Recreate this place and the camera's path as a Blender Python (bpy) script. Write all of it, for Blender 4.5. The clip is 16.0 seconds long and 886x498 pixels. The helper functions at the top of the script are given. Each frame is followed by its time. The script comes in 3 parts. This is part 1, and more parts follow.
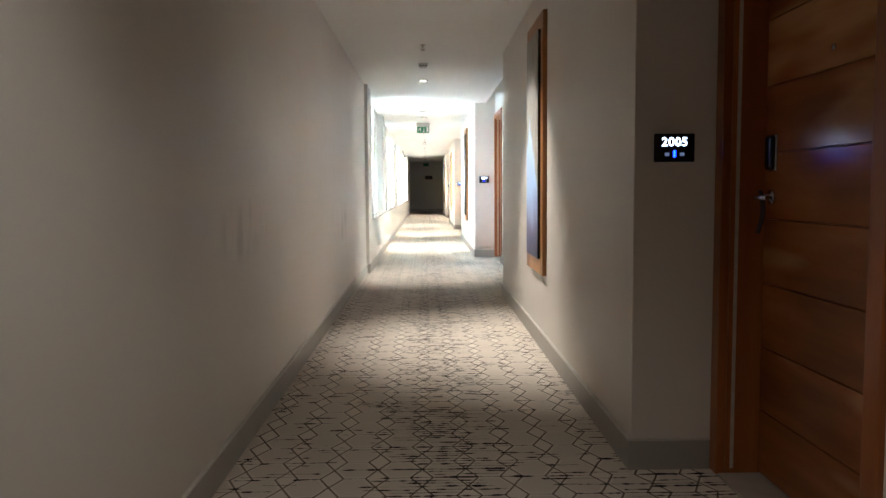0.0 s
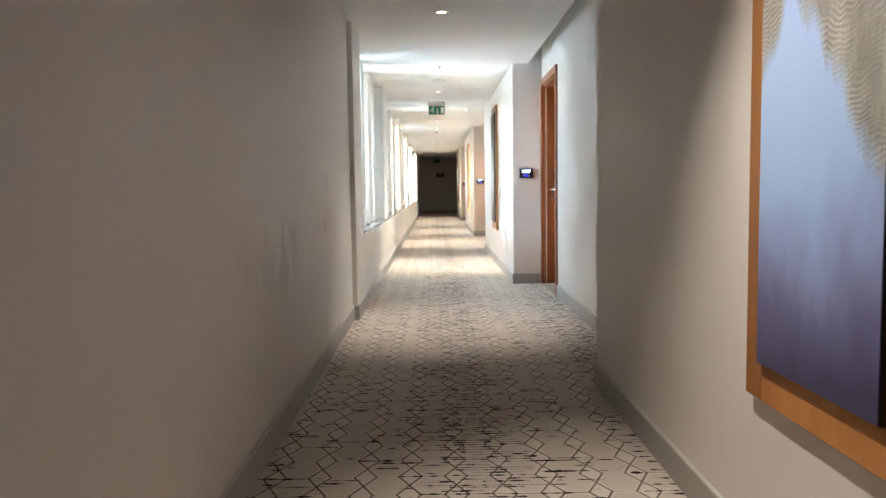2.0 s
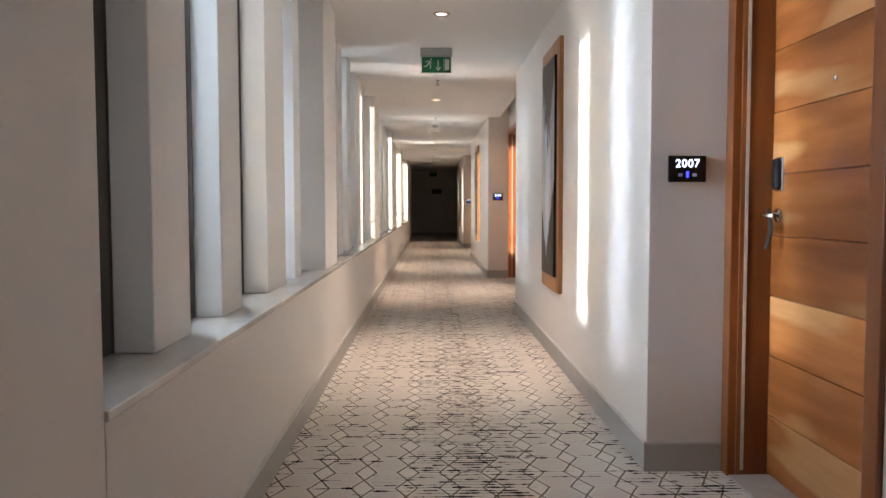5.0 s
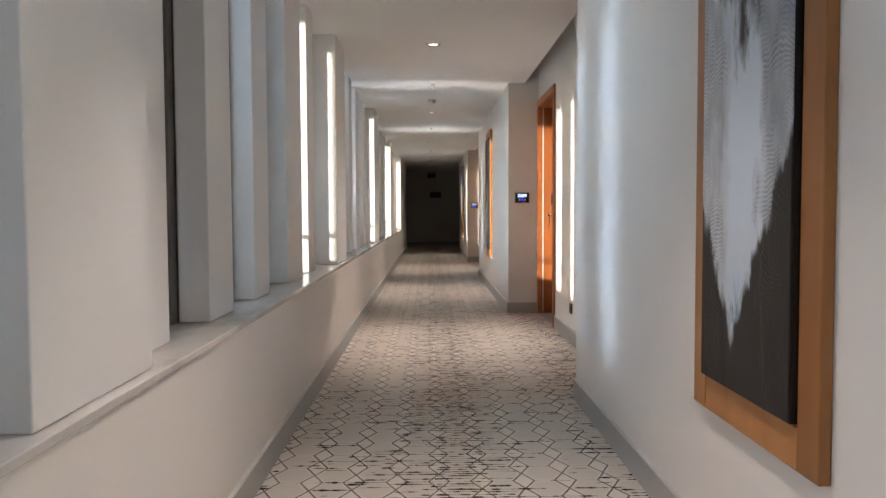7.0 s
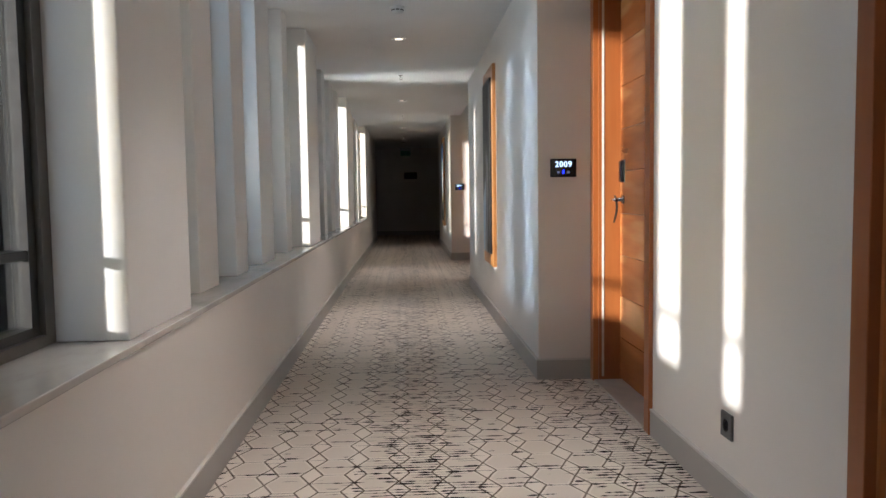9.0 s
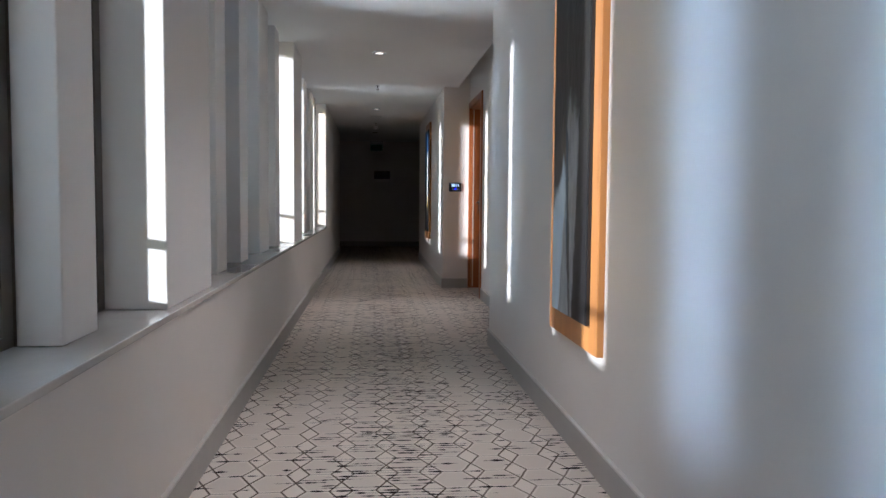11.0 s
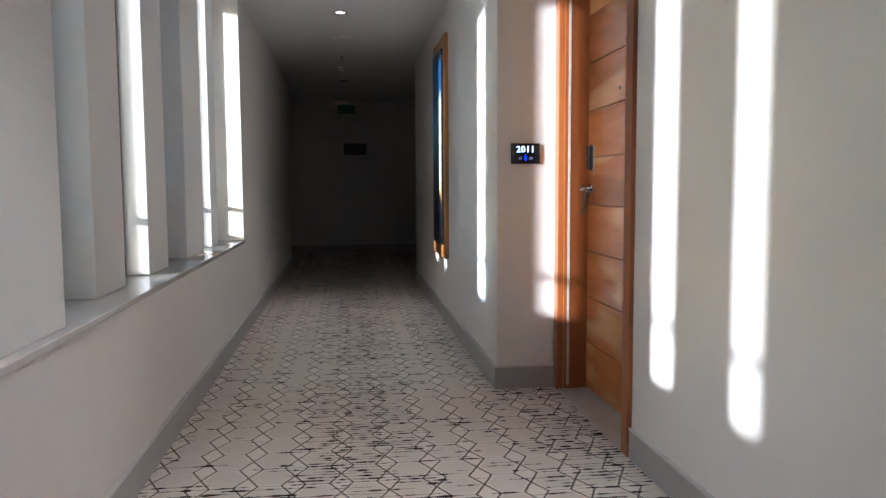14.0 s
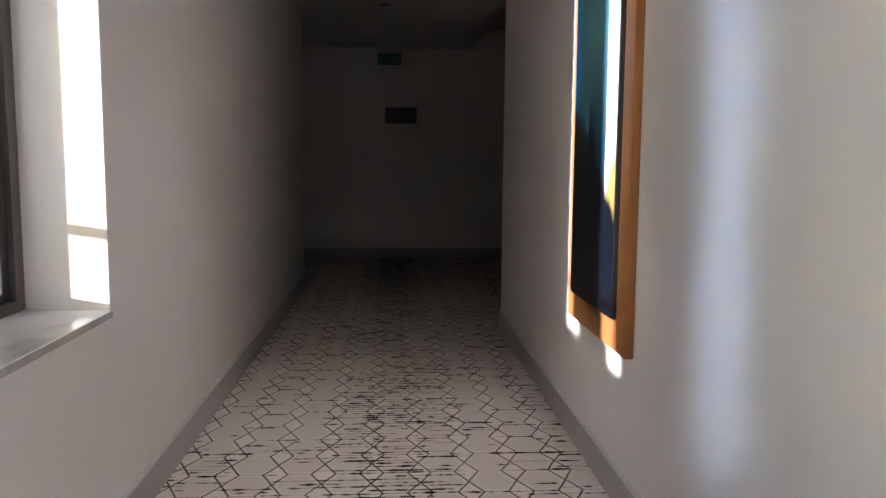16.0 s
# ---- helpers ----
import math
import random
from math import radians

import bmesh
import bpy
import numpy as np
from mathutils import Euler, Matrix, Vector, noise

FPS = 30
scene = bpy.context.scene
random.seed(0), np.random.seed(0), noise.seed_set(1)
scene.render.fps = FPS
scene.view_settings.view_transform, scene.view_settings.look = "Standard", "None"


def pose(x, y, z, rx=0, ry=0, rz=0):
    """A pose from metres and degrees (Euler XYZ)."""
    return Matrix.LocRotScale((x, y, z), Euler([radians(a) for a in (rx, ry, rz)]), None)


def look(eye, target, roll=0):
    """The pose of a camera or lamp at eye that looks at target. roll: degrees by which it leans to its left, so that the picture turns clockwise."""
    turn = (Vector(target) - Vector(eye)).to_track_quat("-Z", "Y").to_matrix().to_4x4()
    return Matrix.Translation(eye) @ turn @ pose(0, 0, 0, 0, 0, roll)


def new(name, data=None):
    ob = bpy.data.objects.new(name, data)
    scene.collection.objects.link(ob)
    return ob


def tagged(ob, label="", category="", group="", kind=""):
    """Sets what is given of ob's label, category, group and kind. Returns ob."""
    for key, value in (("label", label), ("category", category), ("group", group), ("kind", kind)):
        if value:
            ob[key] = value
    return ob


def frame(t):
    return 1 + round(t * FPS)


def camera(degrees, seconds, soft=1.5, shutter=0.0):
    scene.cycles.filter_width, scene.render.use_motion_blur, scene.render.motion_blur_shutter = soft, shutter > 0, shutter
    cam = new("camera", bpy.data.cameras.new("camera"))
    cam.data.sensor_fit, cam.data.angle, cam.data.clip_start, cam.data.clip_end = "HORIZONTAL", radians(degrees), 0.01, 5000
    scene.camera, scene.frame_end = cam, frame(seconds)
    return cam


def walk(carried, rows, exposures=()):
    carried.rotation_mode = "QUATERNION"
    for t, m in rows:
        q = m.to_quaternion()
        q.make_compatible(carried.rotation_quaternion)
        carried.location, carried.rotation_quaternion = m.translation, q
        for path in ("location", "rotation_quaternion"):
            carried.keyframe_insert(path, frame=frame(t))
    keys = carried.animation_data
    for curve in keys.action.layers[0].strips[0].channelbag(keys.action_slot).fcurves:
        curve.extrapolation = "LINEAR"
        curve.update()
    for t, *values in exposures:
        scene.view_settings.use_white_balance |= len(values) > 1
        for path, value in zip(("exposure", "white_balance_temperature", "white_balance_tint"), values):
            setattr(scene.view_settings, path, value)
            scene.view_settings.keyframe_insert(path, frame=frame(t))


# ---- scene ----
cam = camera(60.3, 16.0)
PATH = [
    (0, (0.147, -2.139, 1.066), (0.191, -0.146, 0.91), -0.4),
    (0.5, (0.113, -1.26, 1.082), (0.136, 0.734, 0.92), -0.2),
    (1, (0.1, -0.335, 1.078), (0.107, 1.658, 0.916), -0.5),
    (1.5, (0.076, 0.565, 1.073), (0.082, 2.558, 0.909), -0.7),
    (2, (0.062, 1.444, 1.059), (0.081, 3.438, 0.901), -0.8),
    (2.5, (0.106, 2.381, 1.05), (0.129, 4.375, 0.899), -1.4),
    (3, (0.127, 3.202, 1.035), (0.156, 5.197, 0.897), -1.6),
    (3.5, (0.075, 4.163, 1.05), (0.122, 6.158, 0.919), -1.0),
    (4, (0.076, 5.041, 1.052), (0.121, 7.037, 0.928), -0.8),
    (4.5, (0.067, 5.926, 1.061), (0.106, 7.923, 0.944), -0.6),
    (5, (0.048, 6.789, 1.064), (0.082, 8.785, 0.954), -0.1),
    (5.2, (0.038, 7.137, 1.064), (0.071, 9.133, 0.953), 0.3),
    (7.3, (0.098, 10.795, 1.055), (0.134, 12.793, 0.961), -0.3),
    (7.5, (0.1, 11.174, 1.044), (0.14, 13.171, 0.95), -0.1),
    (8, (0.09, 12.06, 1.051), (0.143, 14.056, 0.942), -0.1),
    (8.5, (0.137, 12.978, 1.058), (0.207, 14.973, 0.937), -0.3),
    (9, (0.17, 13.888, 1.062), (0.264, 15.881, 0.924), -0.8),
    (9.2, (0.197, 14.261, 1.045), (0.301, 16.254, 0.909), -0.9),
    (11.3, (0.023, 17.979, 1.031), (0.221, 19.965, 0.913), 0.3),
    (11.5, (0.002, 18.313, 1.016), (0.204, 20.3, 0.901), -0.1),
    (12, (-0.002, 19.181, 1.026), (0.215, 21.165, 0.905), -0.6),
    (12.5, (0.014, 20.079, 1.025), (0.26, 22.06, 0.895), -0.6),
    (13, (0.061, 20.971, 1.024), (0.327, 22.948, 0.888), -0.5),
    (13.5, (0.129, 21.875, 1.044), (0.395, 23.851, 0.894), -0.4),
    (14, (0.159, 22.774, 1.051), (0.407, 24.752, 0.886), -0.3),
    (14.5, (0.189, 23.647, 1.057), (0.407, 25.627, 0.875), -0.1),
    (15, (0.189, 24.523, 1.054), (0.374, 26.505, 0.858), -0.0),
    (15.5, (0.201, 25.357, 1.077), (0.353, 27.34, 0.863), 0.2),
    (16, (0.191, 26.253, 1.074), (0.327, 28.236, 0.857), 0.5),
]
EXPOSURES = [(0, 4.45, 6150, 0), (1.5, 4.15, 6200, 1), (2.5, 3.65, 6800, 10), (3, 3.65, 7000, 13), (3.5, 3.4, 7200, 16), (4, 3.15, 7200, 16), (5, 2.75, 7000, 16), (7.5, 2.4, 6250, 11),
             (8, 2.4, 6350, 11), (9, 2.15, 5900, 8), (11.5, 2.0, 5350, 9), (12, 2.3, 5500, 9), (12.5, 2.4, 5700, 11), (13.5, 2.6, 5800, 10), (14, 2.55, 5250, 8),
             (14.5, 2.5, 5400, 9), (15, 2.85, 5450, 9), (15.5, 2.55, 5150, 11), (16, 3.05, 5400, 12)]
walk(cam, [(t, look(eye, target, roll)) for t, eye, target, roll in PATH], EXPOSURES)

# ---- light ----
SLANT = 0.62                   # how far the sun's light runs along the corridor for a metre across it
SUN_TRAVEL = Vector((1.0, SLANT, -0.17)).normalized()
world = bpy.data.worlds.new("sky")
scene.world = world
world.use_nodes = True
wn, wl = world.node_tree.nodes, world.node_tree.links
sky = wn.new("ShaderNodeTexSky")
sky.sky_type = "NISHITA"
sky.sun_disc = False
sky.sun_elevation = math.asin(-SUN_TRAVEL.z)
sky.sun_rotation = math.atan2(-SUN_TRAVEL.x, -SUN_TRAVEL.y)
wl.new(sky.outputs[0], wn["Background"].inputs[0])
wn["Background"].inputs[1].default_value = 0.15
sun = new("sun", bpy.data.lights.new("sun", "SUN"))
sun.data.energy, sun.data.angle, sun.data.color = 2.3, radians(1.6), (1.0, 0.94, 0.86)
sun.rotation_euler = SUN_TRAVEL.to_track_quat("-Z", "Y").to_euler()

# ---- plan, in metres ----
XL, XN = -0.58, -0.62          # window wall; plain wall before it
XR, XD = 0.917, 1.235          # corridor wall; back of the door recesses
ZC, ZR = 2.395, 2.62           # corridor ceiling; recess ceiling
XS = 1.09                      # edge of the corridor ceiling at the recesses
SILL = 0.672
Y0, YB = -4.2, 35.1            # behind the start; end wall
RECESSES = [(-3.68, 0.675), (5.475, 9.80), (14.51, 18.20), (22.92, 26.60)]
NEAR_EDGE = [-3.55, 5.62, 14.57, 22.99]
YW0, YW1, YE = 8.25, 28.38, 33.08
PIERS = [7.78, 11.57, 16.03, 20.05, 24.21, 28.39]
PIER_W = [0.47, 0.58, 0.61, 0.69, 0.73]
LINE = 0.132                   # ceiling fittings stand in one line

# daylight of the sky in each window bay
for a, b, wide, watts, clear, thrown in zip(PIERS, PIERS[1:], PIER_W, (29, 16, 11, 6.0, 3.5), (4.5, 3.6, 4.0, 2.2, 1.9), (2.0, 3.0, 4.0, 5.5, 3.0)):
    middle = (a + wide + b) / 2
    bay = new("sky_light", bpy.data.lights.new("sky_light", "AREA"))
    bay.data.shape, bay.data.size, bay.data.size_y = "RECTANGLE", ZC - SILL - 0.1, b - a - 0.7
    bay.data.energy, bay.data.color = watts, (0.62, 0.78, 1.0)
    bay.matrix_world = look((-1.27, middle, (ZC + SILL) / 2), (1.0, middle, 0.35))
    # added fill lamp aimed up at the ceiling, in place of bounce from the ground outside
    up = new("ground_fill", bpy.data.lights.new("ground_fill", "AREA"))
    up.data.shape, up.data.size, up.data.size_y = "RECTANGLE", 0.4, b - a - 0.7
    up.data.energy, up.data.color, up.data.spread = thrown, (1.0, 0.95, 0.88), radians(38)
    up.matrix_world = look((-1.3, middle, 0.62), (0.3, middle + 0.25, ZC))
    # added narrow-spread lamp in place of low sky: keeps its direction, so the fins band it
    low = new("band_fill", bpy.data.lights.new("band_fill", "AREA"))
    low.data.shape, low.data.size, low.data.size_y = "RECTANGLE", ZC - SILL + 0.3, b - a - 0.5
    low.data.energy, low.data.color, low.data.spread = clear, (0.62, 0.78, 1.0), radians(13)
    low.matrix_world = look((-1.20, middle, (ZC + SILL) / 2 + 0.25), (1.0, middle + 0.35, 1.35))

# ---- materials ----
def material(name):
    m = bpy.data.materials.new(name)
    m.use_nodes = True
    nt = m.node_tree
    return m, nt, nt.nodes["Principled BSDF"]


def node(nt, kind, **values):
    n = nt.nodes.new(kind)
    for k, v in values.items():
        n.inputs[k.replace("_", " ")].default_value = v
    return n


def mathn(nt, op, a, b=None, c=None):
    n = nt.nodes.new("ShaderNodeMath")
    n.operation = op
    for i, v in enumerate((a, b, c)):
        if v is None:
            continue
        if isinstance(v, (int, float)):
            n.inputs[i].default_value = v
        else:
            nt.links.new(v, n.inputs[i])
    return n.outputs[0]


def ramp(nt, fac, stops):
    r = nt.nodes.new("ShaderNodeValToRGB")
    while len(r.color_ramp.elements) < len(stops):
        r.color_ramp.elements.new(0.5)
    for e, (p, col) in zip(r.color_ramp.elements, stops):
        e.position, e.color = p, (*col, 1)
    nt.links.new(fac, r.inputs[0])
    return r.outputs[0]


def mixc(nt, fac, a, b, mode="MIX"):
    n = nt.nodes.new("ShaderNodeMix")
    n.data_type, n.blend_type = "RGBA", mode
    for sock, v in ((n.inputs[0], fac), (n.inputs[6], a), (n.inputs[7], b)):
        if isinstance(v, (int, float)):
            sock.default_value = v
        elif isinstance(v, tuple):
            sock.default_value = (*v, 1)
        else:
            nt.links.new(v, sock)
    return n.outputs[2]


def noise_at(nt, scale, detail=3.0, stretch=(1, 1, 1), rough=0.5):
    tc = nt.nodes.new("ShaderNodeTexCoord")
    mp = nt.nodes.new("ShaderNodeMapping")
    mp.inputs["Scale"].default_value = stretch
    nt.links.new(tc.outputs["Object"], mp.inputs[0])
    n = node(nt, "ShaderNodeTexNoise", Scale=scale, Detail=detail, Roughness=rough)
    nt.links.new(mp.outputs[0], n.inputs[0])
    return n.outputs[0]


def noise_of(nt, vec, scale, detail=2.0, rough=0.5):
    n = node(nt, "ShaderNodeTexNoise", Scale=scale, Detail=detail, Roughness=rough)
    nt.links.new(vec, n.inputs[0])
    return n.outputs[0]


def clamp01(nt, a):
    return mathn(nt, "MINIMUM", mathn(nt, "MAXIMUM", a, 0.0), 1.0)


def bump(nt, bsdf, height, strength, distance=0.002):
    b = node(nt, "ShaderNodeBump", Strength=strength, Distance=distance)
    nt.links.new(height, b.inputs["Height"])
    nt.links.new(b.outputs[0], bsdf.inputs["Normal"])


def painted(name, col, col2, rough, grain=220.0, rel=0.25, blotch=0.9):
    m, nt, p = material(name)
    big = noise_at(nt, blotch, 4.0)
    nt.links.new(ramp(nt, big, [(0.3, col2), (0.7, col)]), p.inputs["Base Color"])
    mid = noise_at(nt, 7.0, 3.0)
    nt.links.new(mathn(nt, "MULTIPLY_ADD", mid, 0.16, rough - 0.08), p.inputs["Roughness"])
    bump(nt, p, noise_at(nt, grain, 2.0), rel, 0.0008)
    return m


def plain(name, col, rough, metal=0.0, var=0.12, scale=30.0):
    m, nt, p = material(name)
    n = noise_at(nt, scale, 3.0)
    dark = tuple(c * (1 - var) for c in col)
    nt.links.new(ramp(nt, n, [(0.35, dark), (0.65, col)]), p.inputs["Base Color"])
    nt.links.new(mathn(nt, "MULTIPLY_ADD", n, 0.12, rough - 0.06), p.inputs["Roughness"])
    p.inputs["Metallic"].default_value = metal
    return m


def glowing(name, col, power):
    m, nt, p = material(name)
    p.inputs["Base Color"].default_value = (*col, 1)
    p.inputs["Emission Color"].default_value = (*col, 1)
    p.inputs["Emission Strength"].default_value = power
    return m


WALL = painted("wall_paint", (0.76, 0.715, 0.665), (0.725, 0.68, 0.63), 0.5)


def scuffed_paint():
    """The wall paint with rubbed grey finger marks and a few pale scrapes at hip height."""
    m = painted("scuffed_wall_paint", (0.76, 0.715, 0.665), (0.725, 0.68, 0.63), 0.5)
    nt = m.node_tree
    p = nt.nodes["Principled BSDF"]
    paint = p.inputs["Base Color"].links[0].from_socket
    tc = nt.nodes.new("ShaderNodeTexCoord")
    sep = nt.nodes.new("ShaderNodeSeparateXYZ")
    nt.links.new(tc.outputs["Object"], sep.inputs[0])
    rub = noise_at(nt, 1.0, 4.0, (1.0, 7.0, 2.2), 0.6)
    total = None
    for y, z, ry, rz in ((4.75, 0.80, 0.75, 0.22), (6.26, 0.88, 0.25, 0.12), (6.27, 1.10, 0.22, 0.10), (1.1, 0.9, 0.5, 0.15)):
        dy = mathn(nt, "POWER", mathn(nt, "MULTIPLY", mathn(nt, "SUBTRACT", sep.outputs[1], y), 1 / ry), 2.0)
        dz = mathn(nt, "POWER", mathn(nt, "MULTIPLY", mathn(nt, "SUBTRACT", sep.outputs[2], z), 1 / rz), 2.0)
        near = mathn(nt, "MAXIMUM", mathn(nt, "SUBTRACT", 1.0, mathn(nt, "ADD", dy, dz)), 0.0)
        total = near if total is None else mathn(nt, "MAXIMUM", total, near)
    marks = mathn(nt, "MULTIPLY", mathn(nt, "MAXIMUM", mathn(nt, "SUBTRACT", rub, 0.47), 0.0), mathn(nt, "MULTIPLY", total, 3.2))
    nt.links.new(mixc(nt, mathn(nt, "MINIMUM", marks, 0.45), paint, (0.40, 0.38, 0.35)), p.inputs["Base Color"])
    return m


SCUFFED = scuffed_paint()
CEIL = painted("ceiling_paint", (0.80, 0.79, 0.77), (0.77, 0.76, 0.73), 0.7)
FINP = painted("fin_paint", (0.76, 0.74, 0.71), (0.72, 0.70, 0.67), 0.5)
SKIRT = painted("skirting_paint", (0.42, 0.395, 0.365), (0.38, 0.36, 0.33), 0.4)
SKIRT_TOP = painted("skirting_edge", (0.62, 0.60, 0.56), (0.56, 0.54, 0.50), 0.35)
FRAME = plain("bronze_aluminium", (0.16, 0.14, 0.12), 0.38, 0.5)
SASH = plain("dark_aluminium", (0.05, 0.047, 0.045), 0.35, 0.4)
GASKET = plain("rubber", (0.015, 0.015, 0.015), 0.6)
SEAL = plain("pale_seal", (0.62, 0.56, 0.48), 0.5)
CHROME = plain("satin_chrome", (0.62, 0.61, 0.60), 0.2, 1.0, 0.05)
BLACK = plain("black_plastic", (0.012, 0.012, 0.013), 0.22)
GREY = plain("grey_plastic", (0.085, 0.082, 0.08), 0.4)
WHITE = plain("white_plastic", (0.72, 0.71, 0.68), 0.4, 0.0, 0.05)
CARDTAG = plain("leather_tag", (0.05, 0.04, 0.035), 0.55)
STEEL = plain("brushed_steel", (0.5, 0.5, 0.49), 0.32, 1.0, 0.08)
TRIM = plain("downlight_ring", (0.30, 0.27, 0.24), 0.35, 0.6)
DIGITS = glowing("display_digits", (0.55, 0.72, 1.0), 0.5)
BLUE = glowing("display_blue", (0.006, 0.012, 1.0), 1.6)
DIM = glowing("display_icons", (0.25, 0.3, 0.5), 0.02)
LAMP = glowing("lamp_face", (1.0, 0.84, 0.72), 0.8)
DEADLAMP = plain("unlit_lamp", (0.06, 0.055, 0.05), 0.3)
GREEN = plain("sign_green", (0.0, 0.16, 0.075), 0.4, 0.0, 0.08)
SIGNWHITE = plain("sign_white", (0.75, 0.78, 0.74), 0.45, 0.0, 0.04)
PLAQUE = plain("brown_plaque", (0.06, 0.045, 0.035), 0.45)


def make_wood(name, light, mid, dark, along, rough, pale=None):
    """Varnished fruitwood; along: the axis in which the grain runs."""
    m, nt, p = material(name)
    info = nt.nodes.new("ShaderNodeObjectInfo")
    tc = nt.nodes.new("ShaderNodeTexCoord")
    shift = nt.nodes.new("ShaderNodeCombineXYZ")
    r = info.outputs["Random"]
    for i, k in enumerate((17.0, 31.0, 23.0)):
        nt.links.new(mathn(nt, "MULTIPLY", r, k), shift.inputs[i])
    add = nt.nodes.new("ShaderNodeVectorMath")
    nt.links.new(tc.outputs["Object"], add.inputs[0])
    nt.links.new(shift.outputs[0], add.inputs[1])
    outs = []
    for scale, det, st in ((1.0, 3.0, 1.2), (1.0, 3.0, 7.0)):
        mp = nt.nodes.new("ShaderNodeMapping")
        s = [st * 5.0] * 3
        s[along] = st * 0.55
        mp.inputs["Scale"].default_value = s
        nt.links.new(add.outputs[0], mp.inputs[0])
        n = node(nt, "ShaderNodeTexNoise", Scale=scale, Detail=det, Roughness=0.5, Distortion=0.25)
        nt.links.new(mp.outputs[0], n.inputs[0])
        outs.append(n.outputs[0])
    broad = ramp(nt, outs[0], [(0.28, dark), (0.5, mid), (0.75, light)])
    if pale:
        mp = nt.nodes.new("ShaderNodeMapping")
        s = [3.6] * 3
        s[along] = 0.75
        mp.inputs["Scale"].default_value = s
        nt.links.new(add.outputs[0], mp.inputs[0])
        band = noise_of(nt, mp.outputs[0], 1.0, 2.5, 0.45)
        sap = clamp01(nt, mathn(nt, "MULTIPLY", mathn(nt, "SUBTRACT", band, 0.535), 16.0))
        heartwood = clamp01(nt, mathn(nt, "MULTIPLY", mathn(nt, "SUBTRACT", 0.43, band), 13.0))
        broad = mixc(nt, mathn(nt, "MULTIPLY", sap, 0.75), broad, pale)
        broad = mixc(nt, mathn(nt, "MULTIPLY", heartwood, 0.6), broad, tuple(v * 0.8 for v in dark))
    fine = ramp(nt, outs[1], [(0.3, (0.90, 0.87, 0.85)), (0.65, (1.0, 1.0, 1.0))])
    col = mixc(nt, 1.0, broad, fine, "MULTIPLY")
    tone = ramp(nt, r, [(0.0, (0.74, 0.70, 0.66)), (1.0, (1.25, 1.25, 1.22))])
    nt.links.new(mixc(nt, 1.0, col, tone, "MULTIPLY"), p.inputs["Base Color"])
    nt.links.new(mathn(nt, "MULTIPLY_ADD", outs[1], 0.04, rough - 0.02), p.inputs["Roughness"])
    bump(nt, p, outs[1], 0.03, 0.0004)
    return m


PLANK = make_wood("door_veneer", (0.56, 0.218, 0.068), (0.43, 0.146, 0.040), (0.27, 0.084, 0.022), 1, 0.25, (0.68, 0.36, 0.15))
CASING = make_wood("casing_wood", (0.40, 0.14, 0.04), (0.32, 0.10, 0.027), (0.23, 0.066, 0.018), 2, 0.3)
PICWOOD = make_wood("picture_wood", (0.50, 0.235, 0.075), (0.42, 0.185, 0.055), (0.34, 0.14, 0.042), 2, 0.38)


def make_marble():
    m, nt, p = material("sill_marble")
    n = noise_at(nt, 2.2, 8.0, (1.0, 0.5, 1.0), 0.62)
    nt.links.new(ramp(nt, n, [(0.3, (0.30, 0.28, 0.26)), (0.47, (0.58, 0.55, 0.51)), (0.7, (0.68, 0.65, 0.61))]), p.inputs["Base Color"])
    p.inputs["Roughness"].default_value = 0.13
    return m


MARBLE = make_marble()


def make_glass():
    m, nt, p = material("window_glass")
    nt.nodes.remove(p)
    tr = nt.nodes.new("ShaderNodeBsdfTransparent")
    tr.inputs[0].default_value = (0.93, 0.96, 0.95, 1)
    gl = node(nt, "ShaderNodeBsdfGlossy", Roughness=0.02)
    fr = node(nt, "ShaderNodeFresnel", IOR=1.5)
    mx = nt.nodes.new("ShaderNodeMixShader")
    nt.links.new(fr.outputs[0], mx.inputs[0])
    nt.links.new(tr.outputs[0], mx.inputs[1])
    nt.links.new(gl.outputs[0], mx.inputs[2])
    nt.links.new(mx.outputs[0], nt.nodes["Material Output"].inputs[0])
    return m


GLASS = make_glass()


